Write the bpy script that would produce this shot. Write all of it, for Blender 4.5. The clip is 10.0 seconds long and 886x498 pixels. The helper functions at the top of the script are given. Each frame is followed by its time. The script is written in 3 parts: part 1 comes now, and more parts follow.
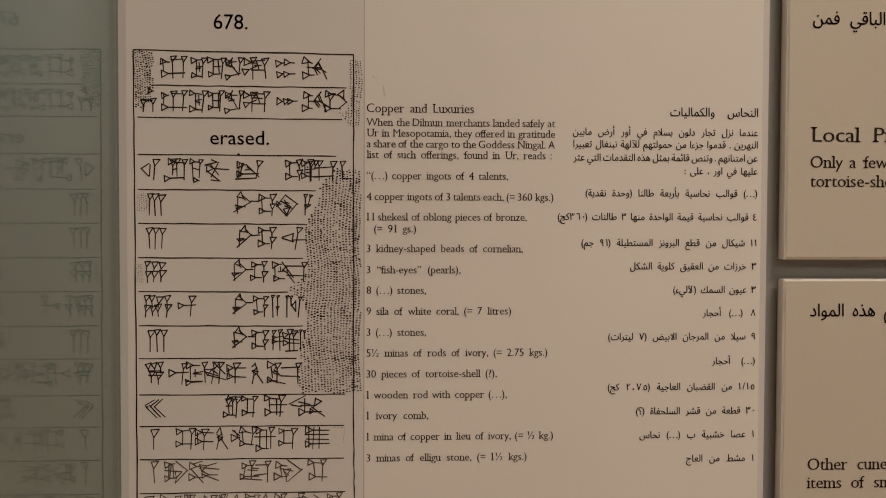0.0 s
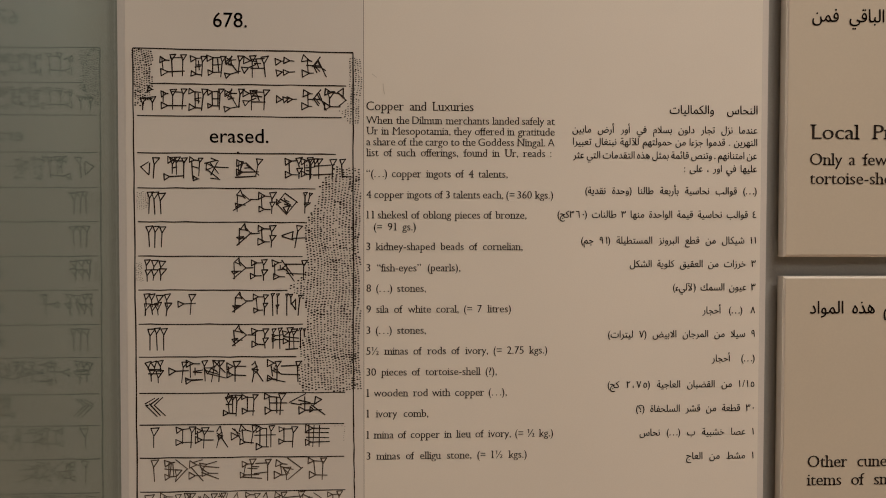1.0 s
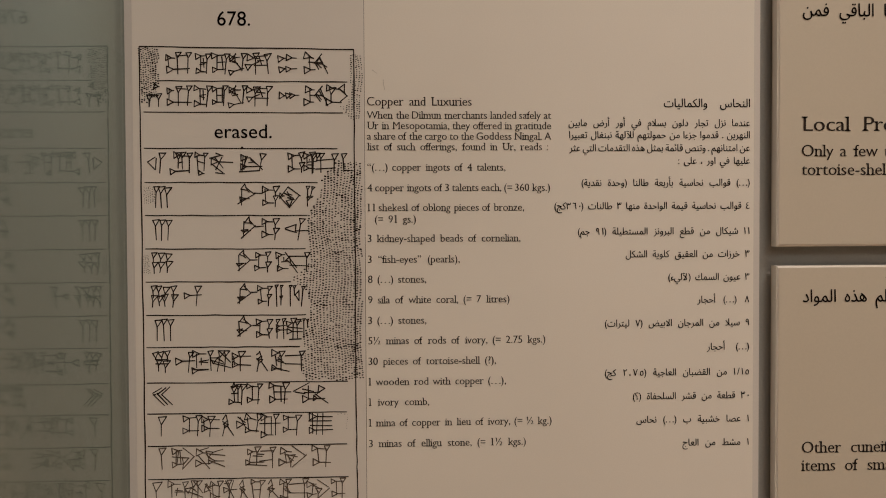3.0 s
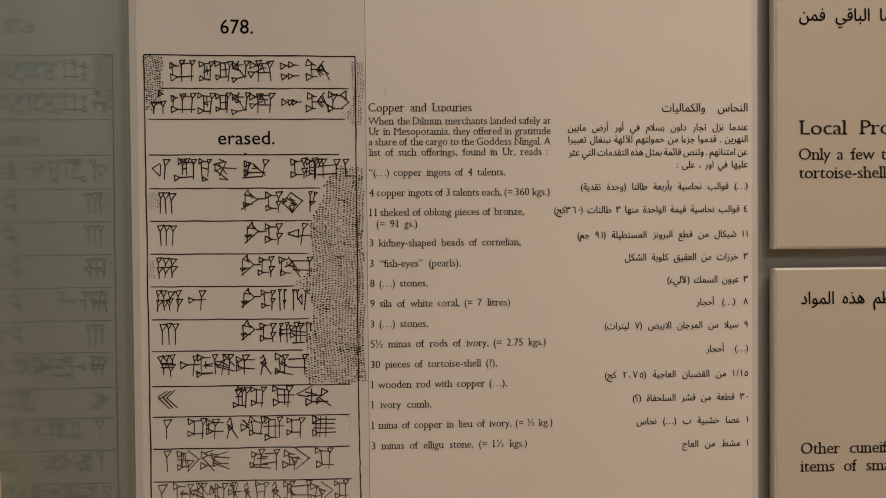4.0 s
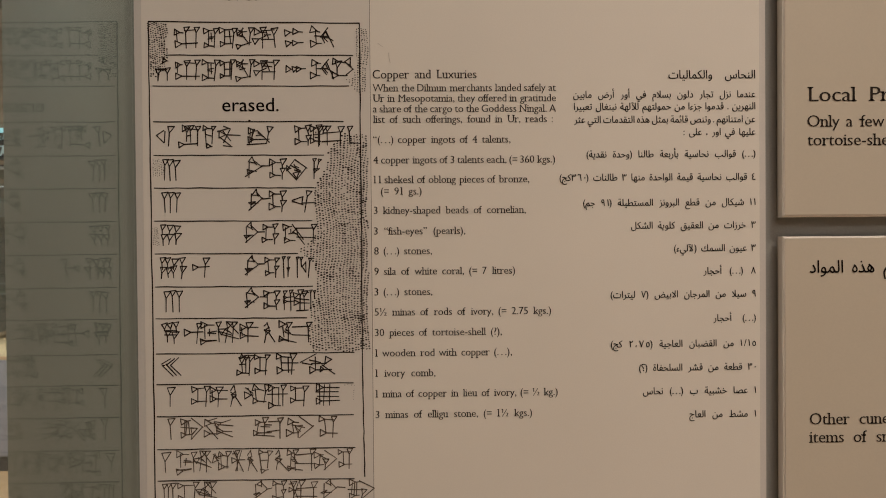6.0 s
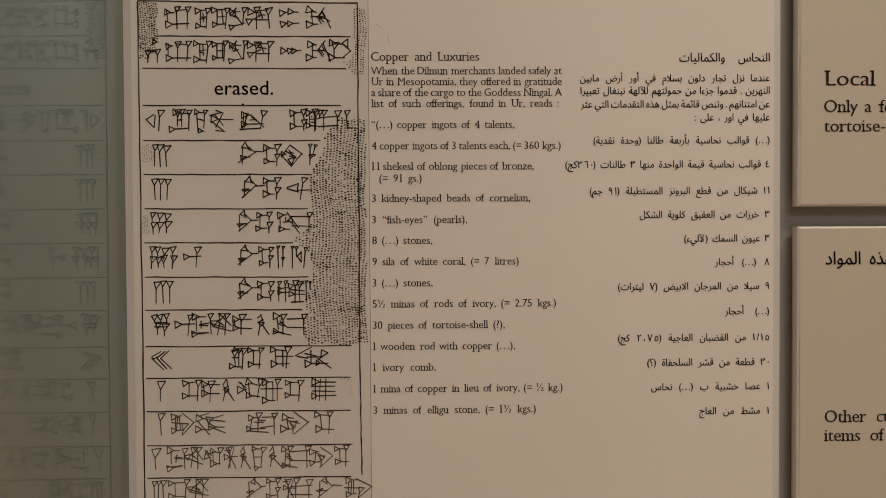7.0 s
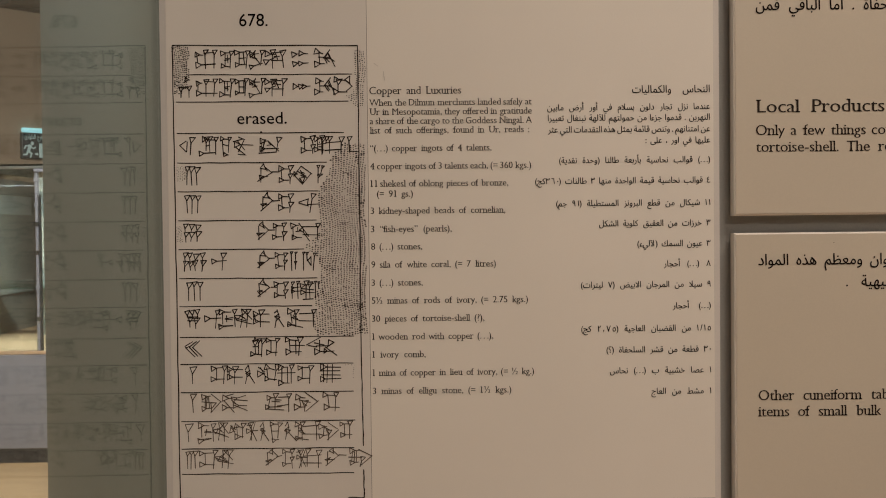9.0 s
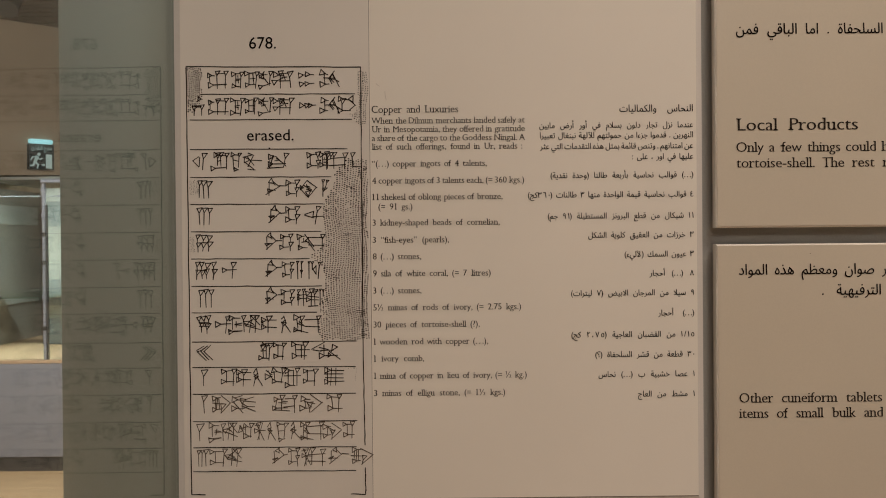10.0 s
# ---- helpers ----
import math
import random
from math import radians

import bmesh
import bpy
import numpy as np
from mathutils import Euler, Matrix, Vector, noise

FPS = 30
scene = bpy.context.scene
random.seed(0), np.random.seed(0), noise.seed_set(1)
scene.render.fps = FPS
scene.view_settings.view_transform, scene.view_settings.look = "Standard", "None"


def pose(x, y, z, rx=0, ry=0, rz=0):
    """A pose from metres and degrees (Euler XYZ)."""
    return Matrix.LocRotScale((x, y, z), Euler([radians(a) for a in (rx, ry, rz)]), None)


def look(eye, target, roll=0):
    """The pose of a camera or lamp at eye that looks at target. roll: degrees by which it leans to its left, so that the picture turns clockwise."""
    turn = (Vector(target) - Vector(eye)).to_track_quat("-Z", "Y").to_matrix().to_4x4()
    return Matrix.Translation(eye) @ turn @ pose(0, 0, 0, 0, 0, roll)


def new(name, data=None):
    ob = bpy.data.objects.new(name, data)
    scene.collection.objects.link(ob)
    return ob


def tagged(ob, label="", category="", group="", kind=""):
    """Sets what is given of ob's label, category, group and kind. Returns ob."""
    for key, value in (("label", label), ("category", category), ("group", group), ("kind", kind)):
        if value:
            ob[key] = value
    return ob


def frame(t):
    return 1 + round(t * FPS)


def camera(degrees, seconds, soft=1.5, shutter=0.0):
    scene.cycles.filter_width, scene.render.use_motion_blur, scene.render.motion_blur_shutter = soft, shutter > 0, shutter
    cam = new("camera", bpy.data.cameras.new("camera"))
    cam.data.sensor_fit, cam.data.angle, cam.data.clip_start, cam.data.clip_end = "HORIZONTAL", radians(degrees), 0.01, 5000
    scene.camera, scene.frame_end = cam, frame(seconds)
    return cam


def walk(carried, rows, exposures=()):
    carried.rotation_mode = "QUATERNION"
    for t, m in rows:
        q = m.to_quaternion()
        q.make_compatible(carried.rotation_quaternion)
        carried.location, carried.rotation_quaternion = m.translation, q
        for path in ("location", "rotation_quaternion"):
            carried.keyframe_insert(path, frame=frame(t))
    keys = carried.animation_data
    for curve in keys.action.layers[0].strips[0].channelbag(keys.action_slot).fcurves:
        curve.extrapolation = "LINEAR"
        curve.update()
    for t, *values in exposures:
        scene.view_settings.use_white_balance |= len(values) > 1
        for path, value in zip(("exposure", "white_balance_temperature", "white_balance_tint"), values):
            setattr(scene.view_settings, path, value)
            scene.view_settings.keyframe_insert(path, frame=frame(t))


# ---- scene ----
from mathutils import geometry
cam = camera(48.0, 10.0, 0.98)
PATH = [
    (0, (0.243, -0.777, 1.498), (0.364, 1.218, 1.431), 0.2),
    (0.5, (0.242, -0.776, 1.496), (0.363, 1.219, 1.43), 0.2),
    (1, (0.242, -0.777, 1.496), (0.366, 1.218, 1.43), 0.1),
    (1.5, (0.242, -0.783, 1.49), (0.363, 1.212, 1.428), 0.0),
    (2, (0.243, -0.789, 1.488), (0.362, 1.207, 1.43), -0.1),
    (2.5, (0.246, -0.792, 1.486), (0.358, 1.204, 1.428), -0.2),
    (4, (0.251, -0.805, 1.485), (0.347, 1.192, 1.44), -0.5),
    (4.5, (0.257, -0.81, 1.485), (0.331, 1.188, 1.432), -0.6),
    (5, (0.257, -0.815, 1.471), (0.324, 1.183, 1.43), -0.5),
    (6.5, (0.262, -0.785, 1.453), (0.324, 1.213, 1.42), -0.4),
    (7, (0.264, -0.771, 1.452), (0.319, 1.228, 1.402), -0.3),
    (7.5, (0.272, -0.776, 1.452), (0.325, 1.222, 1.392), -0.5),
    (8, (0.29, -0.804, 1.452), (0.326, 1.195, 1.385), -0.5),
    (8.5, (0.28, -0.851, 1.45), (0.311, 1.148, 1.399), -0.6),
    (9, (0.285, -0.907, 1.455), (0.309, 1.092, 1.415), -0.6),
    (9.5, (0.29, -0.945, 1.456), (0.31, 1.055, 1.43), -0.6),
    (10, (0.29, -0.96, 1.455), (0.307, 1.04, 1.437), -0.5),
]
walk(cam, [(t, look(eye, target, roll)) for t, eye, target, roll in PATH])

# ---- world and lights ----
world = bpy.data.worlds.new("gallery_dark")
world.use_nodes = True
world.node_tree.nodes["Background"].inputs[0].default_value = (1.0, 0.86, 0.7, 1)
world.node_tree.nodes["Background"].inputs[1].default_value = 0.01
scene.world = world


def area_lamp(name, eye, target, sx, sy, watts, colour, spread=180):
    data = bpy.data.lights.new(name, "AREA")
    data.shape, data.size, data.size_y = "RECTANGLE", sx, sy
    data.energy, data.color, data.spread = watts, colour, radians(spread)
    ob = new(name, data)
    ob.matrix_world = look(eye, target)
    return ob


WARM = (1.0, 0.868, 0.764)
area_lamp("case_light", (1.12, -1.12, 2.88), (0.50, 0.0, 0.72), 1.0, 0.5, 5.75, WARM, 84)
# overhead light for the far gallery, its fitting unseen
area_lamp("gallery_light", (-1.5, 3.6, 3.25), (-2.3, 5.2, 0.2), 1.6, 1.0, 215.0, (1.0, 0.90, 0.85))
area_lamp("showcase_light", (-2.5, 5.56, 1.858), (-2.55, 5.8, 0.7), 0.8, 0.04, 33.0, (1.0, 0.93, 0.86))
# added frontal fill that lifts the gaps between the panels, no known fitting
area_lamp("gallery_light", (0.5, -3.8, 3.25), (0.5, -2.4, 0.0), 3.0, 1.2, 50.0, (1.0, 0.93, 0.86))
# added side fill that brightens the curved wall end, no known fitting
area_lamp("gallery_light", (-2.6, 0.3, 3.25), (-0.2, 0.3, 1.3), 1.2, 1.2, 54.0, (1.0, 0.95, 0.89))


# ---- materials ----
def shader(name, colour, rough=0.6, metal=0.0, spec=0.5):
    m = bpy.data.materials.new(name)
    m.use_nodes = True
    b = m.node_tree.nodes["Principled BSDF"]
    b.inputs["Base Color"].default_value = (*colour, 1)
    b.inputs["Roughness"].default_value = rough
    b.inputs["Metallic"].default_value = metal
    b.inputs["Specular IOR Level"].default_value = spec
    return m, m.node_tree, b


def varied(name, colour, rough=0.6, metal=0.0, spec=0.5, coarse=4.0, fine=300.0, amount=0.06, grain=0.05, bump=0.02, stretch=(1, 1, 1)):
    """A surface with blotches at one scale, grain at another, and a fine relief."""
    m, tree, b = shader(name, colour, rough, metal, spec)
    n, l = tree.nodes, tree.links
    co = n.new("ShaderNodeTexCoord")
    mp = n.new("ShaderNodeMapping")
    mp.inputs["Scale"].default_value = stretch
    l.new(co.outputs["Object"], mp.inputs["Vector"])
    big, small = n.new("ShaderNodeTexNoise"), n.new("ShaderNodeTexNoise")
    for node, s, d in ((big, coarse, 4), (small, fine, 3)):
        node.inputs["Scale"].default_value = s
        node.inputs["Detail"].default_value = d
        l.new(mp.outputs[0], node.inputs["Vector"])
    hsv = n.new("ShaderNodeHueSaturation")
    hsv.inputs["Color"].default_value = (*colour, 1)
    r1, r2, add = n.new("ShaderNodeMapRange"), n.new("ShaderNodeMapRange"), n.new("ShaderNodeMath")
    for r, a, src, base in ((r1, amount, big, 1.0), (r2, grain, small, 0.0)):
        r.inputs["From Min"].default_value, r.inputs["From Max"].default_value = 0.3, 0.7
        r.inputs["To Min"].default_value, r.inputs["To Max"].default_value = base - a, base + a
        l.new(src.outputs["Fac"], r.inputs["Value"])
    add.operation = "ADD"
    l.new(r1.outputs[0], add.inputs[0])
    l.new(r2.outputs[0], add.inputs[1])
    l.new(add.outputs[0], hsv.inputs["Value"])
    l.new(hsv.outputs[0], b.inputs["Base Color"])
    if bump:
        bp = n.new("ShaderNodeBump")
        bp.inputs["Strength"].default_value, bp.inputs["Distance"].default_value = bump, 0.002
        l.new(small.outputs["Fac"], bp.inputs["Height"])
        l.new(bp.outputs[0], b.inputs["Normal"])
    return m


def glass_face(name, ior, tint, haze=0.0):
    """Clear sheet: tinted straight through, mirror gloss by angle."""
    m = bpy.data.materials.new(name)
    m.use_nodes = True
    n, l = m.node_tree.nodes, m.node_tree.links
    n.remove(n["Principled BSDF"])
    clear, gloss, mix, fres = n.new("ShaderNodeBsdfTransparent"), n.new("ShaderNodeBsdfGlossy"), n.new("ShaderNodeMixShader"), n.new("ShaderNodeFresnel")
    clear.inputs["Color"].default_value = (*tint, 1)
    gloss.inputs["Roughness"].default_value = haze
    gloss.inputs["Color"].default_value = (0.95, 1.0, 0.95, 1)
    fres.inputs["IOR"].default_value = ior
    l.new(fres.outputs[0], mix.inputs[0])
    l.new(clear.outputs[0], mix.inputs[1])
    l.new(gloss.outputs[0], mix.inputs[2])
    l.new(mix.outputs[0], n["Material Output"].inputs["Surface"])
    return m


def clear_face(name, tint):
    m = bpy.data.materials.new(name)
    m.use_nodes = True
    n, l = m.node_tree.nodes, m.node_tree.links
    n.remove(n["Principled BSDF"])
    clear = n.new("ShaderNodeBsdfTransparent")
    clear.inputs["Color"].default_value = (*tint, 1)
    l.new(clear.outputs[0], n["Material Output"].inputs["Surface"])
    return m


def glowing(name, colour, strength):
    m, tree, b = shader(name, colour)
    b.inputs["Emission Color"].default_value = (*colour, 1)
    b.inputs["Emission Strength"].default_value = strength
    return m


PAPER = varied("cream_paper", (0.77, 0.708, 0.61), 0.55, coarse=6, fine=900, amount=0.025, grain=0.015, bump=0.03)
SHEET = varied("photo_paper", (0.692, 0.637, 0.562), 0.5, coarse=6, fine=900, amount=0.03, grain=0.015, bump=0.03)
BOARD = varied("laminate_board", (0.605, 0.558, 0.505), 0.45, coarse=8, fine=600, amount=0.03, grain=0.02, bump=0.02)
PANEL = varied("painted_panel", (0.585, 0.514, 0.404), 0.32, coarse=5, fine=700, amount=0.025, grain=0.015, bump=0.03)
# pale board edge, lightened further to paint in the highlight along its chamfers
EDGE = varied("glossy_board_edge", (0.78, 0.72, 0.63), 0.2, coarse=9, fine=600, amount=0.03, grain=0.02, bump=0.02)
INK = varied("black_ink", (0.029, 0.021, 0.016), 0.75, spec=0.12, coarse=60, fine=900, amount=0.3, grain=0.15, bump=0)
FADED = varied("faded_brown_ink", (0.095, 0.07, 0.05), 0.75, spec=0.12, coarse=60, fine=900, amount=0.35, grain=0.2, bump=0)
# dark grey of the seam and of the painted shade below the sheets
HAIR = shader("grey_crease", (0.16, 0.13, 0.10), 0.8)[0]
WALLGREY = varied("grey_case_lining", (0.38, 0.374, 0.341), 0.6, coarse=3, fine=500, amount=0.05, grain=0.04, bump=0.08)
TANWALL = varied("tan_plaster", (0.47, 0.33, 0.235), 0.85, coarse=1.2, fine=60, amount=0.05, grain=0.03, bump=0.1)
CEIL = varied("brown_ceiling", (0.20, 0.165, 0.13), 0.9, coarse=1.5, fine=30, amount=0.08, grain=0.05, bump=0.1)
WOOD = varied("light_wood_floor", (0.78, 0.50, 0.28), 0.4, coarse=2.0, fine=14, amount=0.12, grain=0.08, bump=0.05, stretch=(1, 8, 1))
DECK = varied("pale_wood_deck", (0.78, 0.52, 0.34), 0.5, coarse=3.0, fine=20, amount=0.08, grain=0.06, bump=0.03, stretch=(1, 6, 1))
WHITE = varied("white_lacquer", (0.335, 0.33, 0.40), 0.5, coarse=2, fine=200, amount=0.03, grain=0.02, bump=0.02)
TOE = varied("dark_grey_kick", (0.05, 0.046, 0.052), 0.5, coarse=4, fine=200, amount=0.1, grain=0.05)
STEEL = varied("brushed_metal", (0.62, 0.62, 0.60), 0.35, 0.9, coarse=5, fine=200, amount=0.1, grain=0.1)
SPOTBLACK = varied("matt_black_lamp_housing", (0.006, 0.005, 0.005), 0.7, spec=0.1, coarse=5, fine=300, amount=0.1, grain=0.1)
BLACK = varied("black_metal", (0.025, 0.022, 0.02), 0.45, coarse=5, fine=300, amount=0.1, grain=0.1)
SIGNBLACK = shader("sign_black", (0.012, 0.02, 0.03), 0.3)[0]
SIGNWHITE = glowing("sign_white", (0.55, 0.66, 0.66), 0.35)
LAMPGLOW = glowing("sign_lamp", (0.45, 0.85, 0.95), 0.95)
# next two: colours of the light bands painted inside the showcase
LIGHTBAND = varied("pale_strip", (0.62, 0.68, 0.68), 0.4, coarse=3, fine=60, amount=0.12, grain=0.03, bump=0)
BLUEGREY = varied("blue_grey_board", (0.21, 0.235, 0.245), 0.5, coarse=3, fine=60, amount=0.1, grain=0.03, bump=0)
FROST = varied("frosted_partition", (0.44, 0.44, 0.41), 0.25, coarse=2, fine=40, amount=0.1, grain=0.03, bump=0)
GLASS = glass_face("green_glass", 1.33, (0.735, 0.80, 0.785), 0.05)
CLEAR = clear_face("glass_back", (0.97, 1.0, 0.97))
FARGLASS = glass_face("showcase_glass", 1.5, (0.93, 0.95, 0.945))


# ---- mesh helpers ----
def mesh_ob(name, verts, faces, material, parent=None, label="", smooth=False):
    me = bpy.data.meshes.new(name)
    me.from_pydata(verts, [], faces)
    me.materials.append(material)
    if smooth:
        me.polygons.foreach_set("use_smooth", [True] * len(me.polygons))
    me.update()
    ob = new(name, me)
    ob.parent = parent
    return tagged(ob, label=label)


def part(name, bm, material, parent=None, label=""):
    me = bpy.data.meshes.new(name)
    bmesh.ops.recalc_face_normals(bm, faces=bm.faces)
    bm.to_mesh(me)
    bm.free()
    me.materials.append(material)
    ob = new(name, me)
    ob.parent = parent
    return tagged(ob, label=label)


def box(x0, y0, z0, x1, y1, z1, bevel=0.0, steps=2):
    bm = bmesh.new()
    bmesh.ops.create_cube(bm, size=1, matrix=Matrix.Translation(((x0 + x1) / 2, (y0 + y1) / 2, (z0 + z1) / 2)) @ Matrix.Diagonal((x1 - x0, y1 - y0, z1 - z0, 1)))
    if bevel:
        bmesh.ops.bevel(bm, geom=bm.edges[:], offset=bevel, segments=steps, affect="EDGES", profile=0.5)
    return bm


def thing(name, label, category, at=(0, 0, 0), group=""):
    ob = new(name)
    ob.location = at
    return tagged(ob, label=label, category=category, group=group)


def rod(a, b, r, sides=10):
    a, b = Vector(a), Vector(b)
    bm = bmesh.new()
    turn = (b - a).to_track_quat("Z", "Y").to_matrix().to_4x4()
    bmesh.ops.create_cone(bm, cap_ends=True, segments=sides, radius1=r, radius2=r, depth=(b - a).length, matrix=Matrix.Translation((a + b) / 2) @ turn)
    return bm


# ---- lettering ----
def letters(text, slab=False, bold=0.0):
    """Flat outline of a piece of text at size 1 as (points, faces, advance), with slab feet on its stems if asked."""
    cu = bpy.data.curves.new("word", "FONT")
    cu.body, cu.size, cu.resolution_u, cu.fill_mode = text.replace("...", ".\u2009.\u2009."), 1.0, 3, "NONE"
    ob = bpy.data.objects.new("word", cu)
    scene.collection.objects.link(ob)
    bpy.context.view_layer.update()
    me = bpy.data.meshes.new_from_object(ob.evaluated_get(bpy.context.evaluated_depsgraph_get()))
    co = np.array([(v.co.x, v.co.y) for v in me.vertices])
    ed = np.array([tuple(e.vertices) for e in me.edges])
    flat = co.copy()
    if slab:
        # thin level strokes and stout stems, as in book type
        normal = np.zeros_like(co)
        for p, q in ed:
            d = co[q] - co[p]
            d = np.array((d[1], -d[0])) / (np.hypot(*d) or 1e-6)
            normal[p] += d
            normal[q] += d
        normal /= np.maximum(np.hypot(normal[:, 0], normal[:, 1]), 1e-6)[:, None]
        turn = np.sum(co[ed[:, 0], 0] * co[ed[:, 1], 1] - co[ed[:, 1], 0] * co[ed[:, 0], 1])
        co = co + (1 if turn > 0 else -1) * normal * np.array((0.010 * slab, -0.013))
    a, b = co[ed[:, 0]], co[ed[:, 1]]
    out = geometry.delaunay_2d_cdt([Vector(p) for p in co], [tuple(map(int, e)) for e in ed], [], 0, 1e-6)
    pts = [(p.x, p.y) for p in out[0]]
    faces = []
    for f in out[2]:
        cx, cy = sum(pts[k][0] for k in f) / 3, sum(pts[k][1] for k in f) / 3
        rise = (a[:, 1] <= cy) & (b[:, 1] > cy)
        fall = (a[:, 1] > cy) & (b[:, 1] <= cy)
        side = (b[:, 0] - a[:, 0]) * (cy - a[:, 1]) - (cx - a[:, 0]) * (b[:, 1] - a[:, 1])
        if np.sum(rise & (side > 0)) - np.sum(fall & (side < 0)):
            faces.append(tuple(f))
    if slab:
        before, after = {e[1]: e for e in ed.tolist()}, {e[0]: e for e in ed.tolist()}
        for e in ed.tolist():
            (xa, ya), (xb, yb) = flat[e[0]], flat[e[1]]
            p, q = flat[before[e[0]][0]] - flat[e[0]], flat[after[e[1]][1]] - flat[e[1]]
            if abs(p[0]) > 0.35 * abs(p[1]) or abs(q[0]) > 0.35 * abs(q[1]):
                continue
            if abs(ya - yb) < 0.004 and 0.05 < abs(xa - xb) < 0.125:
                lo, hi = min(xa, xb), max(xa, xb)
                foot = abs(ya) < 0.01 or ya < -0.12
                head = ya > 0.43
                if not (foot or head):
                    continue
                left = 0.085
                right = 0.085 if foot or text[:1].isupper() and lo < 0.62 and ya > 0.66 else 0.0
                k = 1 if foot else -1
                i = len(pts)
                pts += [(lo - left, ya), (hi + right, ya), (hi + right, ya + k * 0.034), (hi, ya + k * 0.085), (lo, ya + k * 0.085), (lo - left, ya + k * 0.034)]
                faces.append(tuple(range(i, i + 6)))
    if bold:
        # upright strokes stouter than level ones
        n = len(pts)
        pts += [(x + bold, y + 0.4 * bold) for x, y in pts]
        faces += [tuple(k + n for k in f) for f in faces]
    width = max((p[0] for p in pts), default=0.0)
    start = min((p[0] for p in pts), default=0.0)
    pts = [(x - start, y) for x, y in pts]
    bpy.data.objects.remove(ob)
    bpy.data.curves.remove(cu)
    bpy.data.meshes.remove(me)
    return pts, faces, width - start


def text_line(name, text, x0, x1, z, size, y, parent, squeeze=0.9, slab=True, material=None, label="", bold=0.0):
    """One printed line from x0 to x1 on the base line z: words at a fixed letter width, the gaps between them even."""
    words = text.split(" ")
    shapes = [letters(w, slab, bold) for w in words]
    s = size * squeeze
    total = sum(w[2] for w in shapes) * s
    gap = (x1 - x0 - total) / max(1, len(words) - 1)
    if len(words) == 1 or gap < 0.2 * size:
        gap = 0.26 * size if len(words) > 1 else 0.0
        s *= (x1 - x0 - gap * (len(words) - 1)) / total
    verts, faces, x = [], [], x0
    for pts, fs, w in shapes:
        i = len(verts)
        verts += [(x + px * s, y, z + py * size) for px, py in pts]
        faces += [tuple(i + k for k in f) for f in fs]
        x += w * s + gap
    return mesh_ob(name, verts, faces, material or INK, parent, label)


# Arabic letters in the order of the joined forms, with how many forms each has
ORDER = "ء1آ2أ2ؤ2إ2ئ4ا2ب4ة2ت4ث4ج4ح4خ4د2ذ2ر2ز2س4ش4ص4ض4ط4ظ4ع4غ4ف4ق4ك4ل4م4ن4ه4و2ى2ي4"
FORMS, code = {}, 0xFE80
for letter, forms in zip(ORDER[::2], ORDER[1::2]):
    FORMS[letter] = (code, int(forms))
    code += int(forms)
LAMALEF = {"آ": 0xFEF5, "أ": 0xFEF7, "إ": 0xFEF9, "ا": 0xFEFB}
MIRROR = {"(": ")", ")": "("}


def joined(word):
    """An Arabic word in its joined shapes, in the order in which it is seen from left to right."""
    out, i, linked = [], 0, False
    while i < len(word):
        c = word[i]
        if c == "ل" and i + 1 < len(word) and word[i + 1] in LAMALEF:
            out.append(chr(LAMALEF[word[i + 1]] + (1 if linked else 0)))
            i, linked = i + 2, False
            continue
        if c in FORMS:
            base, forms = FORMS[c]
            onward = forms == 4 and i + 1 < len(word) and word[i + 1] in FORMS and FORMS[word[i + 1]][1] > 1
            out.append(chr(base + (3 if onward and linked else 2 if onward else 1 if linked and forms > 1 else 0)))
            linked = onward
        else:
            out.append(c)
            linked = False
        i += 1
    seen, digits = "", ""
    for c in reversed(out):
        if c in "٠١٢٣٤٥٦٧٨٩/،" and (c != "،" or digits):
            digits = c + digits
        else:
            seen += "\u2009".join(digits) + MIRROR.get(c, c)
            digits = ""
    return seen + "\u2009".join(digits)


def arabic_line(text, x0, x1, z, size, y, parent, material=None, bold=0.027):
    words = [joined(w) for w in reversed(text.split(" "))]
    return text_line("arabic_line", " ".join(words), x0, x1, z, size, y, parent, squeeze=0.89, slab=False, material=material, bold=bold)


# ---- drawn lines and wedge signs ----
def merged(verts, faces, y):
    """The strokes of one sign as a single flat outline without overlaps."""
    quads = []
    for f in faces:
        q = [(verts[k][0], verts[k][2]) for k in f]
        turn = sum(p[0] * r[1] - r[0] * p[1] for p, r in zip(q, q[1:] + q[:1]))
        quads.append(q if turn > 0 else q[::-1])
    pts = [Vector((p[0] * 100, p[1] * 100)) for q in quads for p in q]
    edges, k = [], 0
    for q in quads:
        edges += [(k + i, k + (i + 1) % len(q)) for i in range(len(q))]
        k += len(q)
    out = geometry.delaunay_2d_cdt(pts, edges, [], 0, 1e-5)
    a, b = np.array([pts[e[0]] for e in edges]), np.array([pts[e[1]] for e in edges])
    keep = []
    for f in out[2]:
        cx, cy = sum(out[0][k].x for k in f) / 3, sum(out[0][k].y for k in f) / 3
        rise, fall = (a[:, 1] <= cy) & (b[:, 1] > cy), (a[:, 1] > cy) & (b[:, 1] <= cy)
        side = (b[:, 0] - a[:, 0]) * (cy - a[:, 1]) - (cx - a[:, 0]) * (b[:, 1] - a[:, 1])
        if np.sum(rise & (side > 0)) - np.sum(fall & (side < 0)):
            keep.append(tuple(f))
    return [(p.x / 100, y, p.y / 100) for p in out[0]], keep


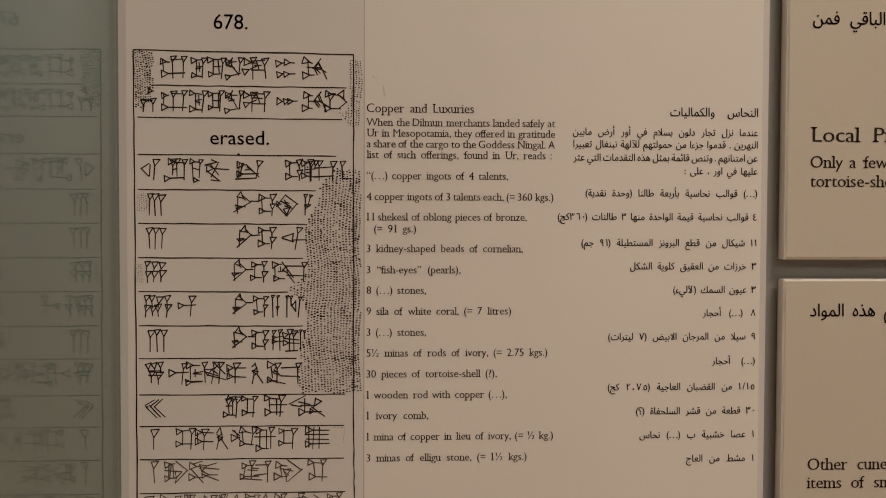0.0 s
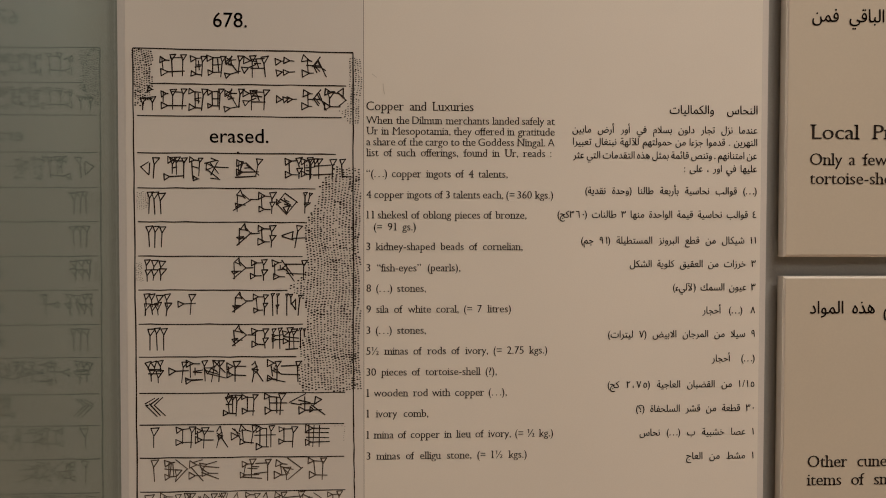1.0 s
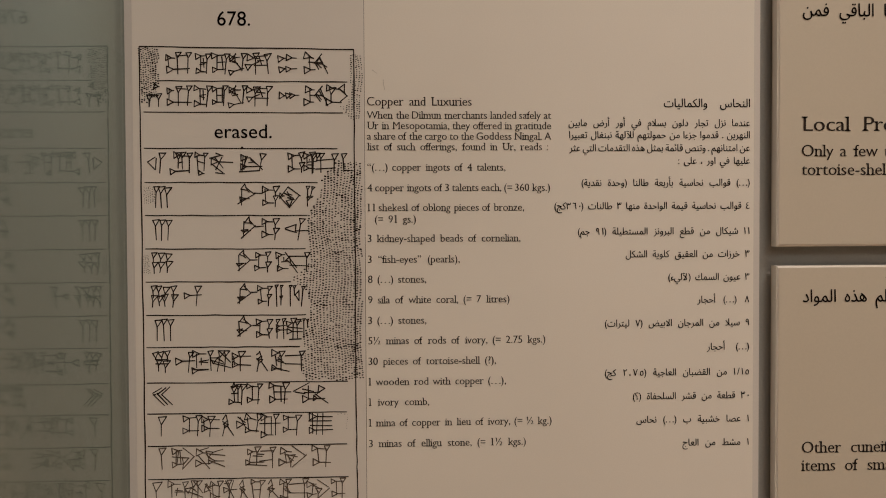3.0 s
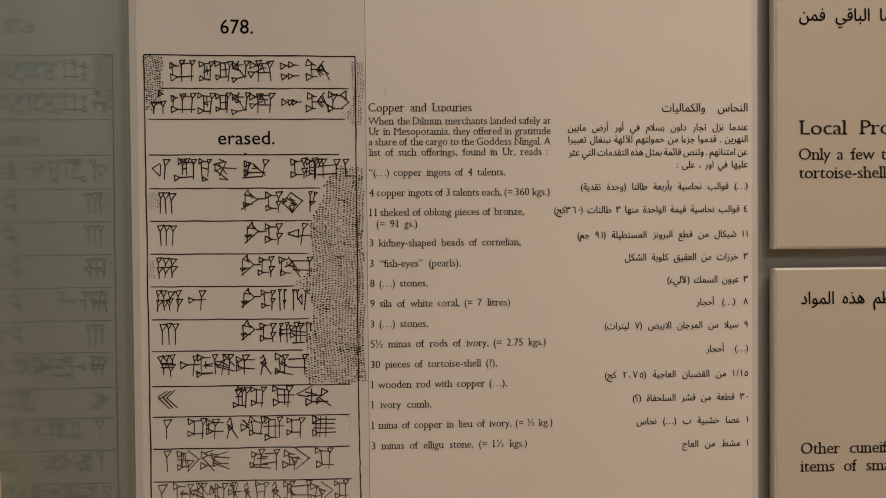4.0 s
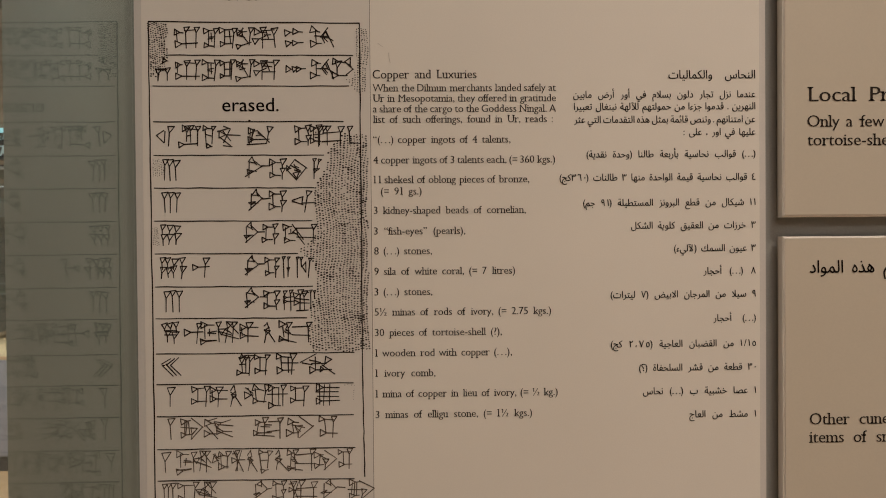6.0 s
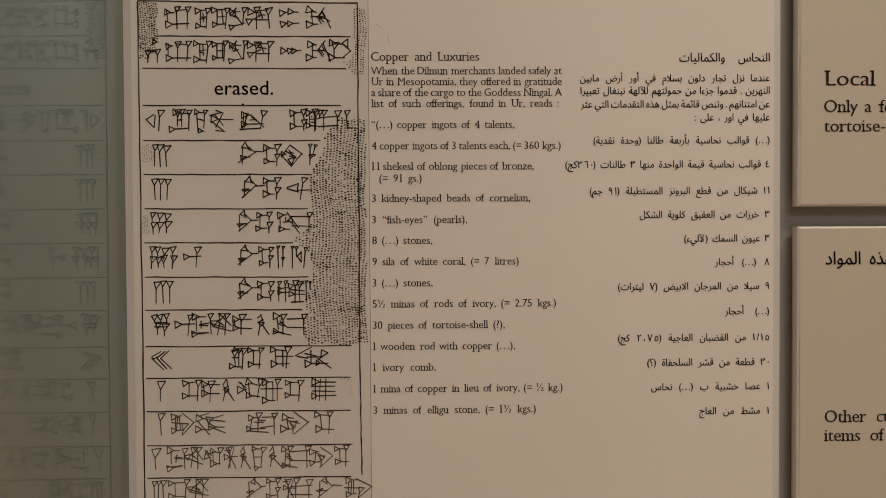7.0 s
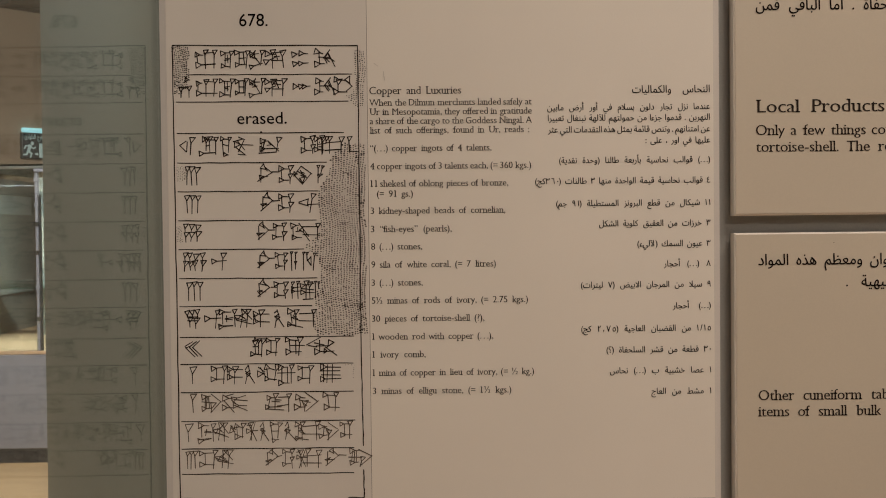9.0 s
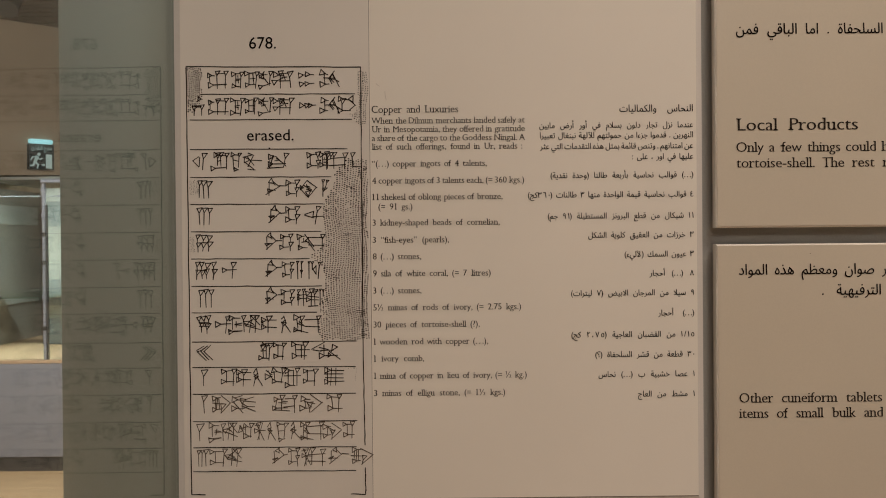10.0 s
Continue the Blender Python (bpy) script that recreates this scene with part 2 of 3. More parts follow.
def stroke(verts, faces, a, b, w, y):
    """A pen line from a to b in the upright plane at y."""
    (xa, za), (xb, zb) = a, b
    dx, dz = xb - xa, zb - za
    n = math.hypot(dx, dz) or 1e-6
    px, pz, ex, ez = -dz / n * w / 2, dx / n * w / 2, dx / n * w * 0.3, dz / n * w * 0.3
    i = len(verts)
    verts += [(xa - ex + px, y, za - ez + pz), (xa - ex - px, y, za - ez - pz), (xb + ex - px * 0.8, y, zb + ez - pz * 0.8), (xb + ex + px * 0.8, y, zb + ez + pz * 0.8)]
    faces.append((i, i + 1, i + 2, i + 3))


def wedge(verts, faces, a, b, head, w, y, rnd):
    """A drawn wedge: an outlined three-cornered head at a and a tail that runs to b."""
    dx, dz = b[0] - a[0], b[1] - a[1]
    n = math.hypot(dx, dz) or 1e-6
    ux, uz = dx / n, dz / n
    h = head * rnd.uniform(0.85, 1.15)
    lean = 0.2 * max(0.0, -uz)
    p = (a[0] - uz * h * (0.55 + lean), a[1] + ux * h * 0.55 + h * lean * 0.3)
    q = (a[0] + uz * h * (0.55 - lean), a[1] - ux * h * 0.55)
    t = (a[0] + ux * min(h * 1.05, n * 0.8) + rnd.uniform(-1, 1) * h * 0.08, a[1] + uz * min(h * 1.05, n * 0.8))
    for s, e in ((p, q), (q, t), (t, p), (t, b)):
        stroke(verts, faces, s, e, w * rnd.uniform(0.85, 1.15), y)


# each wedge runs from one place of a 9 by 9 field to another
# a dash marks a plain pen line without a head
SIGNS = {
    "one": "4940", "two": "1910 7973 6460", "three": "1910 4940 7970", "pair": "2920 7975",
    "six": "1915 4945 7975 1510 4540 7570", "eight": "0904 2924 4944 7974 0500 2520 4540 7570",
    "grid": "0737 0292 4940 8980 -4888 -1813", "house": "0878 0171 8970 -3831 -3575 -3464 -5753", "gate": "0878 0272 8970 -3832 -3575 -6862",
    "slant": "0767 0082 8971 -4915 -2555 -3662 2649", "comb": "0757 0355 3930 8980 -3888 -3484 -4676 -5864", "pairs": "0747 4797 0242 4292",
    "crossed": "0847 0242 -2822 -7945 -4562 -2575 5693 -6890 -5573", "forked": "5989 1510 7570 -1575", "arrows": "0535 3565 5595", "fish": "0868 0262 -6895 -6295 2822 6986",
    "corner": "-0547 -4742 -4205 7960", "altar": "-0547 -4743 -0543 6950 -4494", "barred": "1858 0181 3932 5952 8980 -3888 -3555",
    "funnel": "0868 7961 -1820 2060 -2565", "chevroned": "-0748 -0450 -2958 -2060 0595 -2752 -2257", "hatched": "0747 -1811 -2812 -3813 -0171 8971 -4782 -3555 -4664 0383",
    "frame": "0868 0262 -2822 7975 7570", "dense": "0858 0262 -2822 5950 6950 -3636 -3464 -2575 8985", "beams": "-0696 -0292 8980 2920",
    "hook": "2921 -2191", "pointed": "-3966 -0166 -6696 -1811 2947 1413 -1444", "diamond": "-0549 -4995 -9540 -4005 4340 -2664 -3754 -3463 -4655 0525",
    "tall": "2920 8955 2474 -2585", "scales": "0848 0252 -1812 -4992 -2555 5690 -4664 -3735", "open": "-0797 -0393 8980",
    "cross": "0595 7960", "twin": "1910 7970 0696 0494", "stacked": "3930 6960 0798 -0595 0393 -1080", "triple": "0915 3945 6975 -1676 2520 6560 -1474",
    "vessel": "0868 0071 -2822 8980 -3575 -3474 -4643 -0171", "knot": "0547 -0563 -4994 4930 7960 -2664 -3655 -1492", "beam": "0797 0393 4940 -1713",
    "spark": "-2749 -4956 3690 4520 -2655", "brush": "0848 0151 -2722 5950 -0190 -3664 -2555 -3473 -4746", "chevrons": "-0548 -0550 -2568 -2570 -4588 -4590 -0515",
    "steps": "2848 0171 3831 5951 8970 -2555 -3888", "box": "0878 0282 -3832 8970", "shrine": "0868 0272 -2822 -5851 6960 -2595",
    "bird": "-0549 -2655 -0534 2282 -3575 7764 -6490 5272 -4842", "quiver": "0535 -0836 -1833 3877 3282 -4842 8971", "door": "0858 0060 -2820 -5850 7970 -0595",
    "rake": "0898 -0696 -0494 0292 -1910 -3930 -5950", "basket": "0848 0242 -1812 -2822 -3832 -0555 -4995 -9540 5540", "fan": "-1849 0747 0242 -1640 -3654 4698 -4696 4393 -4491",
    "press": "0747 0252 -1712 3931 -0161 -3656 -2555 -4383 -4787 8980", "kite": "0747 0242 -2722 -4995 -9540 4540 -3553 -2664", "table": "0888 0292 -3832 7970",
    "star": "0585 -0838 -1970 -2069 3930",
}


def cuneiform(sign, x0, x1, z0, z1, parent, rnd, y, pen, ink):
    verts, faces = [], []
    pick = [(w[0] == "-", *(int(c) / 9 for c in w.lstrip("-"))) for w in SIGNS[sign].split()]
    head = 0.37 * (z1 - z0) if sign == "one" else min((z1 - z0) * 0.29, (x1 - x0) * 0.34)
    for plain, ax, az, bx, bz in pick:
        j = [rnd.uniform(-0.045, 0.045) for _ in range(4)]
        a = (x0 + (x1 - x0) * (ax + j[0]), z0 + (z1 - z0) * (az + j[1]))
        b = (x0 + (x1 - x0) * (bx + j[2]), z0 + (z1 - z0) * (bz + j[3]))
        if plain:
            stroke(verts, faces, a, b, pen * rnd.uniform(0.85, 1.15), y)
        else:
            wedge(verts, faces, a, b, head, pen, y, rnd)
    verts, faces = merged(verts, faces, y)
    return mesh_ob("cuneiform_sign", verts, faces, ink, parent)


def stipple(parent, inside, x0, x1, z0, z1, y, rnd, step=(0.00242, 0.00196), big=0.00091):
    """Pen dots in wavering columns wherever inside(x, z) holds."""
    verts, faces = [], []
    x = x0
    while x < x1:
        z = z0 + rnd.uniform(0, step[1])
        while z < z1:
            bend = 0.0014 * math.sin(z * 75 + x * 30) + 0.0013 * noise.noise(Vector((x * 60, z * 60, 0)))
            tip = 0.0009 * math.sin(x * 210 + 2 * math.sin(z * 55))
            cx, cz = x + bend + rnd.uniform(-1, 1) * 0.0003, z + tip + rnd.uniform(-1, 1) * 0.00026
            if inside(cx, cz) and rnd.random() > 0.04:
                heavy = 0.92 + 0.55 * max(0.0, noise.noise(Vector((x * 120, z * 120, 3))) - 0.05)
                r, i, turn = big * rnd.uniform(0.68, 1.2) * heavy, len(verts), rnd.uniform(-0.45, 0.45)
                for k in range(6):
                    a = k * math.pi / 3
                    u, v = r * math.cos(a), 0.66 * r * math.sin(a)
                    verts.append((cx + u * math.cos(turn) - v * math.sin(turn), y, cz + u * math.sin(turn) + v * math.cos(turn)))
                faces.append(tuple(range(i, i + 6)))
            z += step[1] * rnd.uniform(0.9, 1.1)
        x += step[0]
    return tagged(mesh_ob("stippling", verts, faces, INK, parent, "black pen stippling marking damaged clay"), kind="stuff")


# ---- large structure ----
tagged(part("floor", box(-9, -5, -0.2, 6, 10, 0.0), WOOD), "light wooden gallery floor", "floor", kind="structure")
slats = [(-9, -5, 3.34, 6, 10, 3.5)] + [(-9, -4.9 + 0.13 * k, 3.30, 6, -4.9 + 0.13 * k + 0.09, 3.34) for k in range(114)]
verts, faces = [], []
for x0, y0, z0, x1, y1, z1 in slats:
    i = len(verts)
    verts += [(x, y, z) for z in (z0, z1) for x, y in ((x0, y0), (x1, y0), (x1, y1), (x0, y1))]
    faces += [tuple(i + k for k in f) for f in ((3, 2, 1, 0), (4, 5, 6, 7), (0, 1, 5, 4), (1, 2, 6, 5), (2, 3, 7, 6), (3, 0, 4, 7))]
tagged(mesh_ob("ceiling", verts, faces, CEIL), "dark brown slatted gallery ceiling", "ceiling", kind="structure")
tagged(part("wall_north", box(-9, 9.8, 0.0, 6, 10, 3.34), TANWALL), "plain tan gallery wall", "wall", kind="structure")
tagged(part("wall_south", box(-9, -5, 0.0, 6, -4.8, 3.34), TANWALL), "plain tan gallery wall", "wall", kind="structure")
tagged(part("wall_west", box(-9, -4.8, 0.0, -8.8, 9.8, 3.34), TANWALL), "plain tan gallery wall", "wall", kind="structure")
tagged(part("wall_east", box(5.8, -4.8, 0.0, 6, 9.8, 3.34), TANWALL), "plain tan gallery wall", "wall", kind="structure")
# the wall behind the showcase stands askew
ASKEW = 46.1
slant = part("wall_slanted", box(-6.0, 0.0, 0.0, 2.4, 0.15, 3.298), TANWALL)
slant.matrix_world = pose(-3.075, 7.415, 0, 0, 0, ASKEW)
tagged(slant, "plain tan gallery wall set at a slant", "wall", kind="structure")
# back wall of the case: its free end curves away behind the side pane
WALLY = 0.010
bm = bmesh.new()
foot = [(3.0, 0.6), (3.0, WALLY)] + [(0.1098 - 0.32 * math.sin(k * math.pi / 48), WALLY + 0.5 * (1 - math.cos(k * math.pi / 48))) for k in range(25)] + [(-0.2102, 0.6)]
low, high = [bm.verts.new((x - (0.0015 if x < 0 else 0), y, 0.0)) for x, y in foot], [bm.verts.new((x + (0.003 if x < 0 else 0), y, 3.0)) for x, y in foot]
bm.faces.new(low[::-1]), bm.faces.new(high)
for k in range(len(foot)):
    j = (k + 1) % len(foot)
    bm.faces.new((low[k], low[j], high[j], high[k])).smooth = 2 <= k < 26
tagged(part("wall_case_back", bm, WALLGREY), "grey lined back wall of the display case", "wall", kind="structure")

# side pane of the case
pane = box(0.0370, -0.62, 0.9, 0.0405, 0.0222, 2.7)
pane_ob = part("glass_side_pane", pane, CLEAR)
pane_ob.data.materials.append(GLASS)
for poly in pane_ob.data.polygons:
    if abs(poly.normal.x) > 0.9:
        poly.material_index = 1
        if poly.normal.x < 0:
            poly.flip()
pane_ob.visible_shadow = False
part("edge_seal", box(0.0366, 0.0223, 0.9, 0.0407, 0.0250, 2.7), TOE, pane_ob, "dark rubber seal along the back edge")
tagged(pane_ob, "upright greenish clear glass side pane of the display case", "glass pane")


# ---- the large panel with the drawing and the list ----
X0, X1, ZB, ZT = 0.0408, 0.5497, 1.199, 1.84
panel = thing("information_panel", "cream bilingual museum panel with cuneiform drawing and typed list", "information panel", (0.293, 0.0063, ZB))


def seat(ob):
    """Puts a part that was built in world metres under its thing."""
    ob.matrix_parent_inverse = ob.parent.matrix_world.inverted() if ob.parent.parent is None else Matrix()
    return ob


bpy.context.view_layer.update()


def slab_board(x0, x1, z0, z1, back, front, cut, slope=0.32):
    """A board whose front edges are cut away at a slant."""
    verts = [(x0, back, z0), (x1, back, z0), (x1, back, z1), (x0, back, z1)]
    mid = front + cut * slope
    verts += [(x0, mid, z0), (x1, mid, z0), (x1, mid, z1), (x0, mid, z1)]
    verts += [(x0 + cut, front, z0 + cut), (x1 - cut, front, z0 + cut), (x1 - cut, front, z1 - cut), (x0 + cut, front, z1 - cut)]
    faces = [(3, 2, 1, 0), (8, 9, 10, 11)]
    for k in range(4):
        j = (k + 1) % 4
        faces += [(k, j, 4 + j, 4 + k), (4 + k, 4 + j, 8 + j, 8 + k)]
    bm = bmesh.new()
    vs = [bm.verts.new(v) for v in verts]
    for f in faces:
        bm.faces.new([vs[i] for i in f])
    return bm


seat(part("mounting_batten", box(0.13, 0.0064, 1.26, 0.49, WALLY - 0.0002, 1.78), BOARD, panel))
seat(part("board", slab_board(X0, X1, ZB, ZT, 0.0063, 0.0006, 0.0052), BOARD, panel, "pale grey-beige backing board with slanted edges"))
sheet = seat(part("drawing_sheet", box(0.0472, 0.0, 1.2055, 0.2283, 0.0006, 1.833), SHEET, panel, "cream sheet with a black cuneiform tablet drawing"))
page = seat(part("text_sheet", box(0.2287, 0.0, 1.2055, 0.5440, 0.0006, 1.833), PAPER, panel, "cream sheet with an English and Arabic list"))
seat(part("seam", box(0.2282, 0.0002, 1.2055, 0.2288, 0.0005, 1.833), HAIR, panel, "thin dark seam between the sheets"))
# dark strip that paints the shade along the sheets' bottom edge
seat(part("sheet_edge", box(0.0472, 0.0002, 1.2048, 0.5440, 0.0006, 1.2054), HAIR, panel))

INKY = -0.0003
rnd = random.Random(7)
# box round the drawing: pen lines of slightly uneven course


def pen_line(name, a, b, w, parent, bits=14, sway=0.00025):
    n = math.hypot(b[0] - a[0], b[1] - a[1])
    px, pz = -(b[1] - a[1]) / n, (b[0] - a[0]) / n
    verts, faces = [], []
    for k in range(bits + 1):
        f = k / bits
        x, z, h = a[0] + (b[0] - a[0]) * f, a[1] + (b[1] - a[1]) * f, w * rnd.uniform(0.38, 0.56)
        d = rnd.uniform(-sway, sway) if 0 < k < bits else 0.0
        verts += [(x + px * (d + h), INKY, z + pz * (d + h)), (x + px * (d - h), INKY, z + pz * (d - h))]
        if k:
            i = 2 * k
            faces.append((i - 2, i - 1, i + 1, i))
    return mesh_ob(name, verts, faces, INK, parent)


pen_line("border_line", (0.0528, 1.6238), (0.2205, 1.6222), 0.0011, sheet)
pen_line("border_line", (0.0528, 1.6238), (0.0538, 1.2115), 0.0011, sheet, 30)
pen_line("border_line", (0.2203, 1.6222), (0.2205, 1.331), 0.00105, sheet, 24)
pen_line("border_line", (0.2205, 1.331), (0.2213, 1.2575), 0.001, sheet)
pen_line("border_line", (0.2213, 1.236), (0.2215, 1.2100), 0.0011, sheet)
pen_line("border_line", (0.0538, 1.2115), (0.067, 1.2112), 0.00105, sheet, 4)
pen_line("border_line", (0.207, 1.2105), (0.2215, 1.2100), 0.00105, sheet, 4)

# ruled lines of the tablet: height and right end
LINES = ((1.5968, 0.2150), (1.5724, 0.2115), (1.5440, 0.2070), (1.5172, 0.1912), (1.4912, 0.1830), (1.4648, 0.1812), (1.4386, 0.1695), (1.4122, 0.1812),
         (1.3868, 0.1762), (1.3586, 0.2140), (1.3340, 0.2130), (1.3083, 0.2130), (1.2818, 0.2140), (1.2565, 0.2130), (1.2335, 0.2125))
for k, (z, xe) in enumerate(LINES):
    pen_line("ruled_line", (0.0660 if k == 0 else 0.0556, z + 0.0002), (xe, z - 0.0003), 0.00088, sheet)

# signs row by row: top of the row, then sign and its reach across the drawing in millimetres
ROWS = (
    (1.6232, "grid 22 41,house 45 56,gate 58 70,slant 71 84,comb 85 103,pairs 110 124,crossed 130 148"),
    (1.5976, "forked 7 18,grid 22 41,house 44 56,gate 58 69,slant 71 84,comb 85 103,arrows 110 126,crossed 130 148,fish 147 164"),
    (1.5448, "corner 7 21,barred 25 41,funnel 44 54,chevroned 56 73,hatched 79 98,frame 117 130,dense 129 141,beams 139 154,hook 158 169"),
    (1.5180, "three 11 25,pointed 77 97,frame 96 109,diamond 110 126,tall 130 137"),
    (1.4922, "three 11 25,pointed 79 97,frame 96 109,altar 114 132"),
    (1.4660, "six 9 25,pointed 76 91,frame 90 103,scales 107 123,open 117 132"),
    (1.4396, "eight 10 30,cross 34 48,pointed 76 92,frame 92 103,two 106 112,pair 116 122,corner 121 129"),
    (1.4132, "three 11 27,pointed 75 93,frame 91 103,twin 106 114,stacked 115 127,pair 127 132"),
    (1.3878, "triple 10 24,cross 27 42,vessel 40 56,knot 55 70,beam 71 86,spark 88 99,brush 103 116,open 113 127"),
    (1.3598, "chevrons 9 24,steps 68 81,box 83 94,shrine 100 118,bird 120 146"),
    (1.3348, "one 12 19,box 32 46,beam 47 61,spark 61 72,quiver 75 94,door 93 108,box 111 124,rake 132 150"),
    (1.3090, "one 12 19,basket 24 41,fan 42 64,press 82 105,kite 108 129,table 134 148"),
    (1.2826, "one 7 15,vessel 20 35,knot 34 47,quiver 49 62,star 64 75,spark 74 84,funnel 85 96,spark 96 108,brush 108 120,open 115 129,kite 130 147,table 149 160"),
    (1.2573, "three 8 19,box 20 36,knot 36 51,pointed 81 96,frame 96 107,star 109 120,beams 115 131,pointed 135 154,basket 157 177"),
)
for top, row in ROWS:
    for item in row.split(","):
        sign, a, b = item.split()
        cuneiform(sign, 0.0513 + int(a) / 1000, 0.0513 + int(b) / 1000, top - (0.0203 if top > 1.37 else 0.0186), top - (0.0046 if top > 1.37 else 0.0026), sheet, rnd, INKY, 0.00102 if top > 1.34 else 0.00092 if top > 1.3 else 0.00082, INK if top > 1.32 else FADED)

text_line("number", "678.", 0.1135, 0.1392, 1.6405, 0.0162, INKY, sheet, 0.95, False, bold=0.006, label="printed black number above the drawing")
text_line("caption", "erased.", 0.1105, 0.1553, 1.5522, 0.0156, INKY, sheet, 1.0, False, bold=0.008, label="printed black word in the empty row")


def edge(z):
    """Left edge of the damaged patch at height z."""
    return 0.1835 + 0.016 * min(1.0, max(0.0, (z - 1.519) / 0.018)) + 0.010 * min(1.0, max(0.0, (z - 1.488) / 0.025)) + 0.0012 * math.sin(z * 130) - 0.0115 * math.exp(-((z - 1.4405) / 0.0065) ** 2) - 0.006 * min(1.0, max(0.0, (1.425 - z) / 0.05))


stipple(sheet, lambda x, z: edge(z) < x < 0.2262 and z < 1.5395 - 0.006 * math.sin((x - 0.19) * 60), 0.165, 0.227, 1.3595, 1.543, INKY, rnd)
stipple(sheet, lambda x, z: x < 0.0672 + 0.0012 * math.sin(z * 300) - (0.006 if z < 1.583 else 0), 0.0532, 0.072, 1.5790, 1.6225, INKY, rnd, (0.0019, 0.0017), 0.00082)
stipple(sheet, lambda x, z: x > 0.2145 + (0.003 if z > 1.585 else 0.0 if z > 1.578 else -0.006 + (1.578 - z) * 0.9), 0.207, 0.2266, 1.566, 1.619, INKY, rnd, (0.0020, 0.0018), 0.00066)
stipple(sheet, lambda x, z: True, 0.0545, 0.0628, 1.500, 1.5135, INKY, rnd, (0.0016, 0.0014), 0.0004)
stipple(sheet, lambda x, z: True, 0.0550, 0.0600, 1.4465, 1.4605, INKY, rnd, (0.0015, 0.0014), 0.00042)
stipple(sheet, lambda x, z: x > 0.211 or z > 1.331, 0.2070, 0.2155, 1.318, 1.3335, INKY, rnd, big=0.0004)

# the typed list: base line, right end, words
BODY = 0.0087
ENGLISH = (
    (1.5780, 0.3140, "Copper and Luxuries"), (1.5670, 0.3780, "When the Dilmun merchants landed safely at"),
    (1.5587, 0.3780, "Ur in Mesopotamia, they offered in gratitude"), (1.5503, 0.3780, "a share of the cargo to the Goddess Ningal. A"),
    (1.5419, 0.3755, "list of such offerings, found in Ur, reads :"), (1.5256, 0.3410, "“(...) copper ingots of 4 talents,"),
    (1.5093, 0.3770, "4 copper ingots of 3 talents each, (= 360 kgs.)"), (1.4935, 0.3560, "11 shekesl of oblong pieces of bronze,"),
    (1.4842, 0.2690, "(= 91 gs.)"), (1.4688, 0.3530, "3 kidney-shaped beads of cornelian,"), (1.4522, 0.3040, "3 “fish-eyes” (pearls),"),
    (1.4362, 0.2770, "8 (...) stones,"), (1.4198, 0.3440, "9 sila of white coral, (= 7 litres)"), (1.4033, 0.2770, "3 (...) stones,"),
    (1.3870, 0.3730, "5½ minas of rods of ivory, (= 2.75 kgs.)"), (1.3705, 0.3330, "30 pieces of tortoise-shell (?),"),
    (1.3540, 0.3410, "1 wooden rod with copper (...),"), (1.3377, 0.2790, "1 ivory comb,"),
    (1.3210, 0.3780, "1 mina of copper in lieu of ivory, (= ½ kg.)"), (1.3043, 0.3570, "3 minas of elligu stone, (= 1½ kgs.)"),
)
for k, (z, xe, words) in enumerate(ENGLISH):
    text_line("text_line", words, 0.2363 if words.startswith("(= 91") else 0.2305, xe, z + (0.0 if k == 0 else 0.0006), 0.0101 if k == 0 else BODY, INKY, page, 0.93, 0.6)

SCUFF = varied("paper_scuff", (0.60, 0.545, 0.46), 0.8, coarse=200, fine=900, amount=0.1, grain=0.1, bump=0)
sv, sf = [], []
for a, b in (((0.2435, 1.5985), (0.2438, 1.5945)), ((0.2438, 1.5945), (0.2447, 1.5905)), ((0.2350, 1.6060), (0.2385, 1.6035))):
    stroke(sv, sf, a, b, 0.0007, INKY)
mesh_ob("scuff", sv, sf, SCUFF, page, "faint grey scuff on the paper")

ARABIC = (
    (1.5765, 0.4700, "النحاس والكماليات"), (1.5612, 0.3925, "عندما نزل تجار دلون بسلام في أور أرض مابين"),
    (1.5515, 0.3930, "النهرين . قدموا جزءا من حمولتهم للآلهة نبنغال تعبيرا"), (1.5410, 0.3930, "عن امتنانهم . وتنص قائمة بمثل هذه التقدمات التي عثر"),
    (1.5307, 0.4820, "عليها في اور ، على :"), (1.5130, 0.4030, "(...) قوالب نحاسية بأربعة طالنا (وحدة نقدية)"),
    (1.4943, 0.3810, "٤ قوالب نحاسية قيمة الواحدة منها ٣ طالنات (٣٦٠كج)"), (1.4738, 0.4000, "١١ شيكال من قطع البرونز المستطيلة (٩١ جم)"),
    (1.4552, 0.4390, "٣ خرزات من العقيق كلوية الشكل"), (1.4365, 0.4740, "٣ عيون السمك (لآليء)"), (1.4180, 0.4980, "٨ (...) أحجار"),
    (1.3992, 0.4220, "٩ سيلا من المرجان الابيض (٧ ليترات)"), (1.3795, 0.5060, "(...) أحجار"), (1.3590, 0.4220, "١/١٥ من القضبان العاجية (٢،٧٥ كج)"),
    (1.3396, 0.4450, "٣٠ قطعة من قشر السلحفاة (؟)"), (1.3205, 0.4480, "١ عصا خشبية ب (...) نحاس"), (1.3012, 0.4860, "١ مشط من العاج"),
)
for k, (z, xs, words) in enumerate(ARABIC):
    arabic_line(words, xs - 0.0005, 0.5406, z + 0.0007, 0.0096 if k == 0 else 0.0079, INKY, page)

# ---- the two thick panels beside it ----
FRONT = -0.009


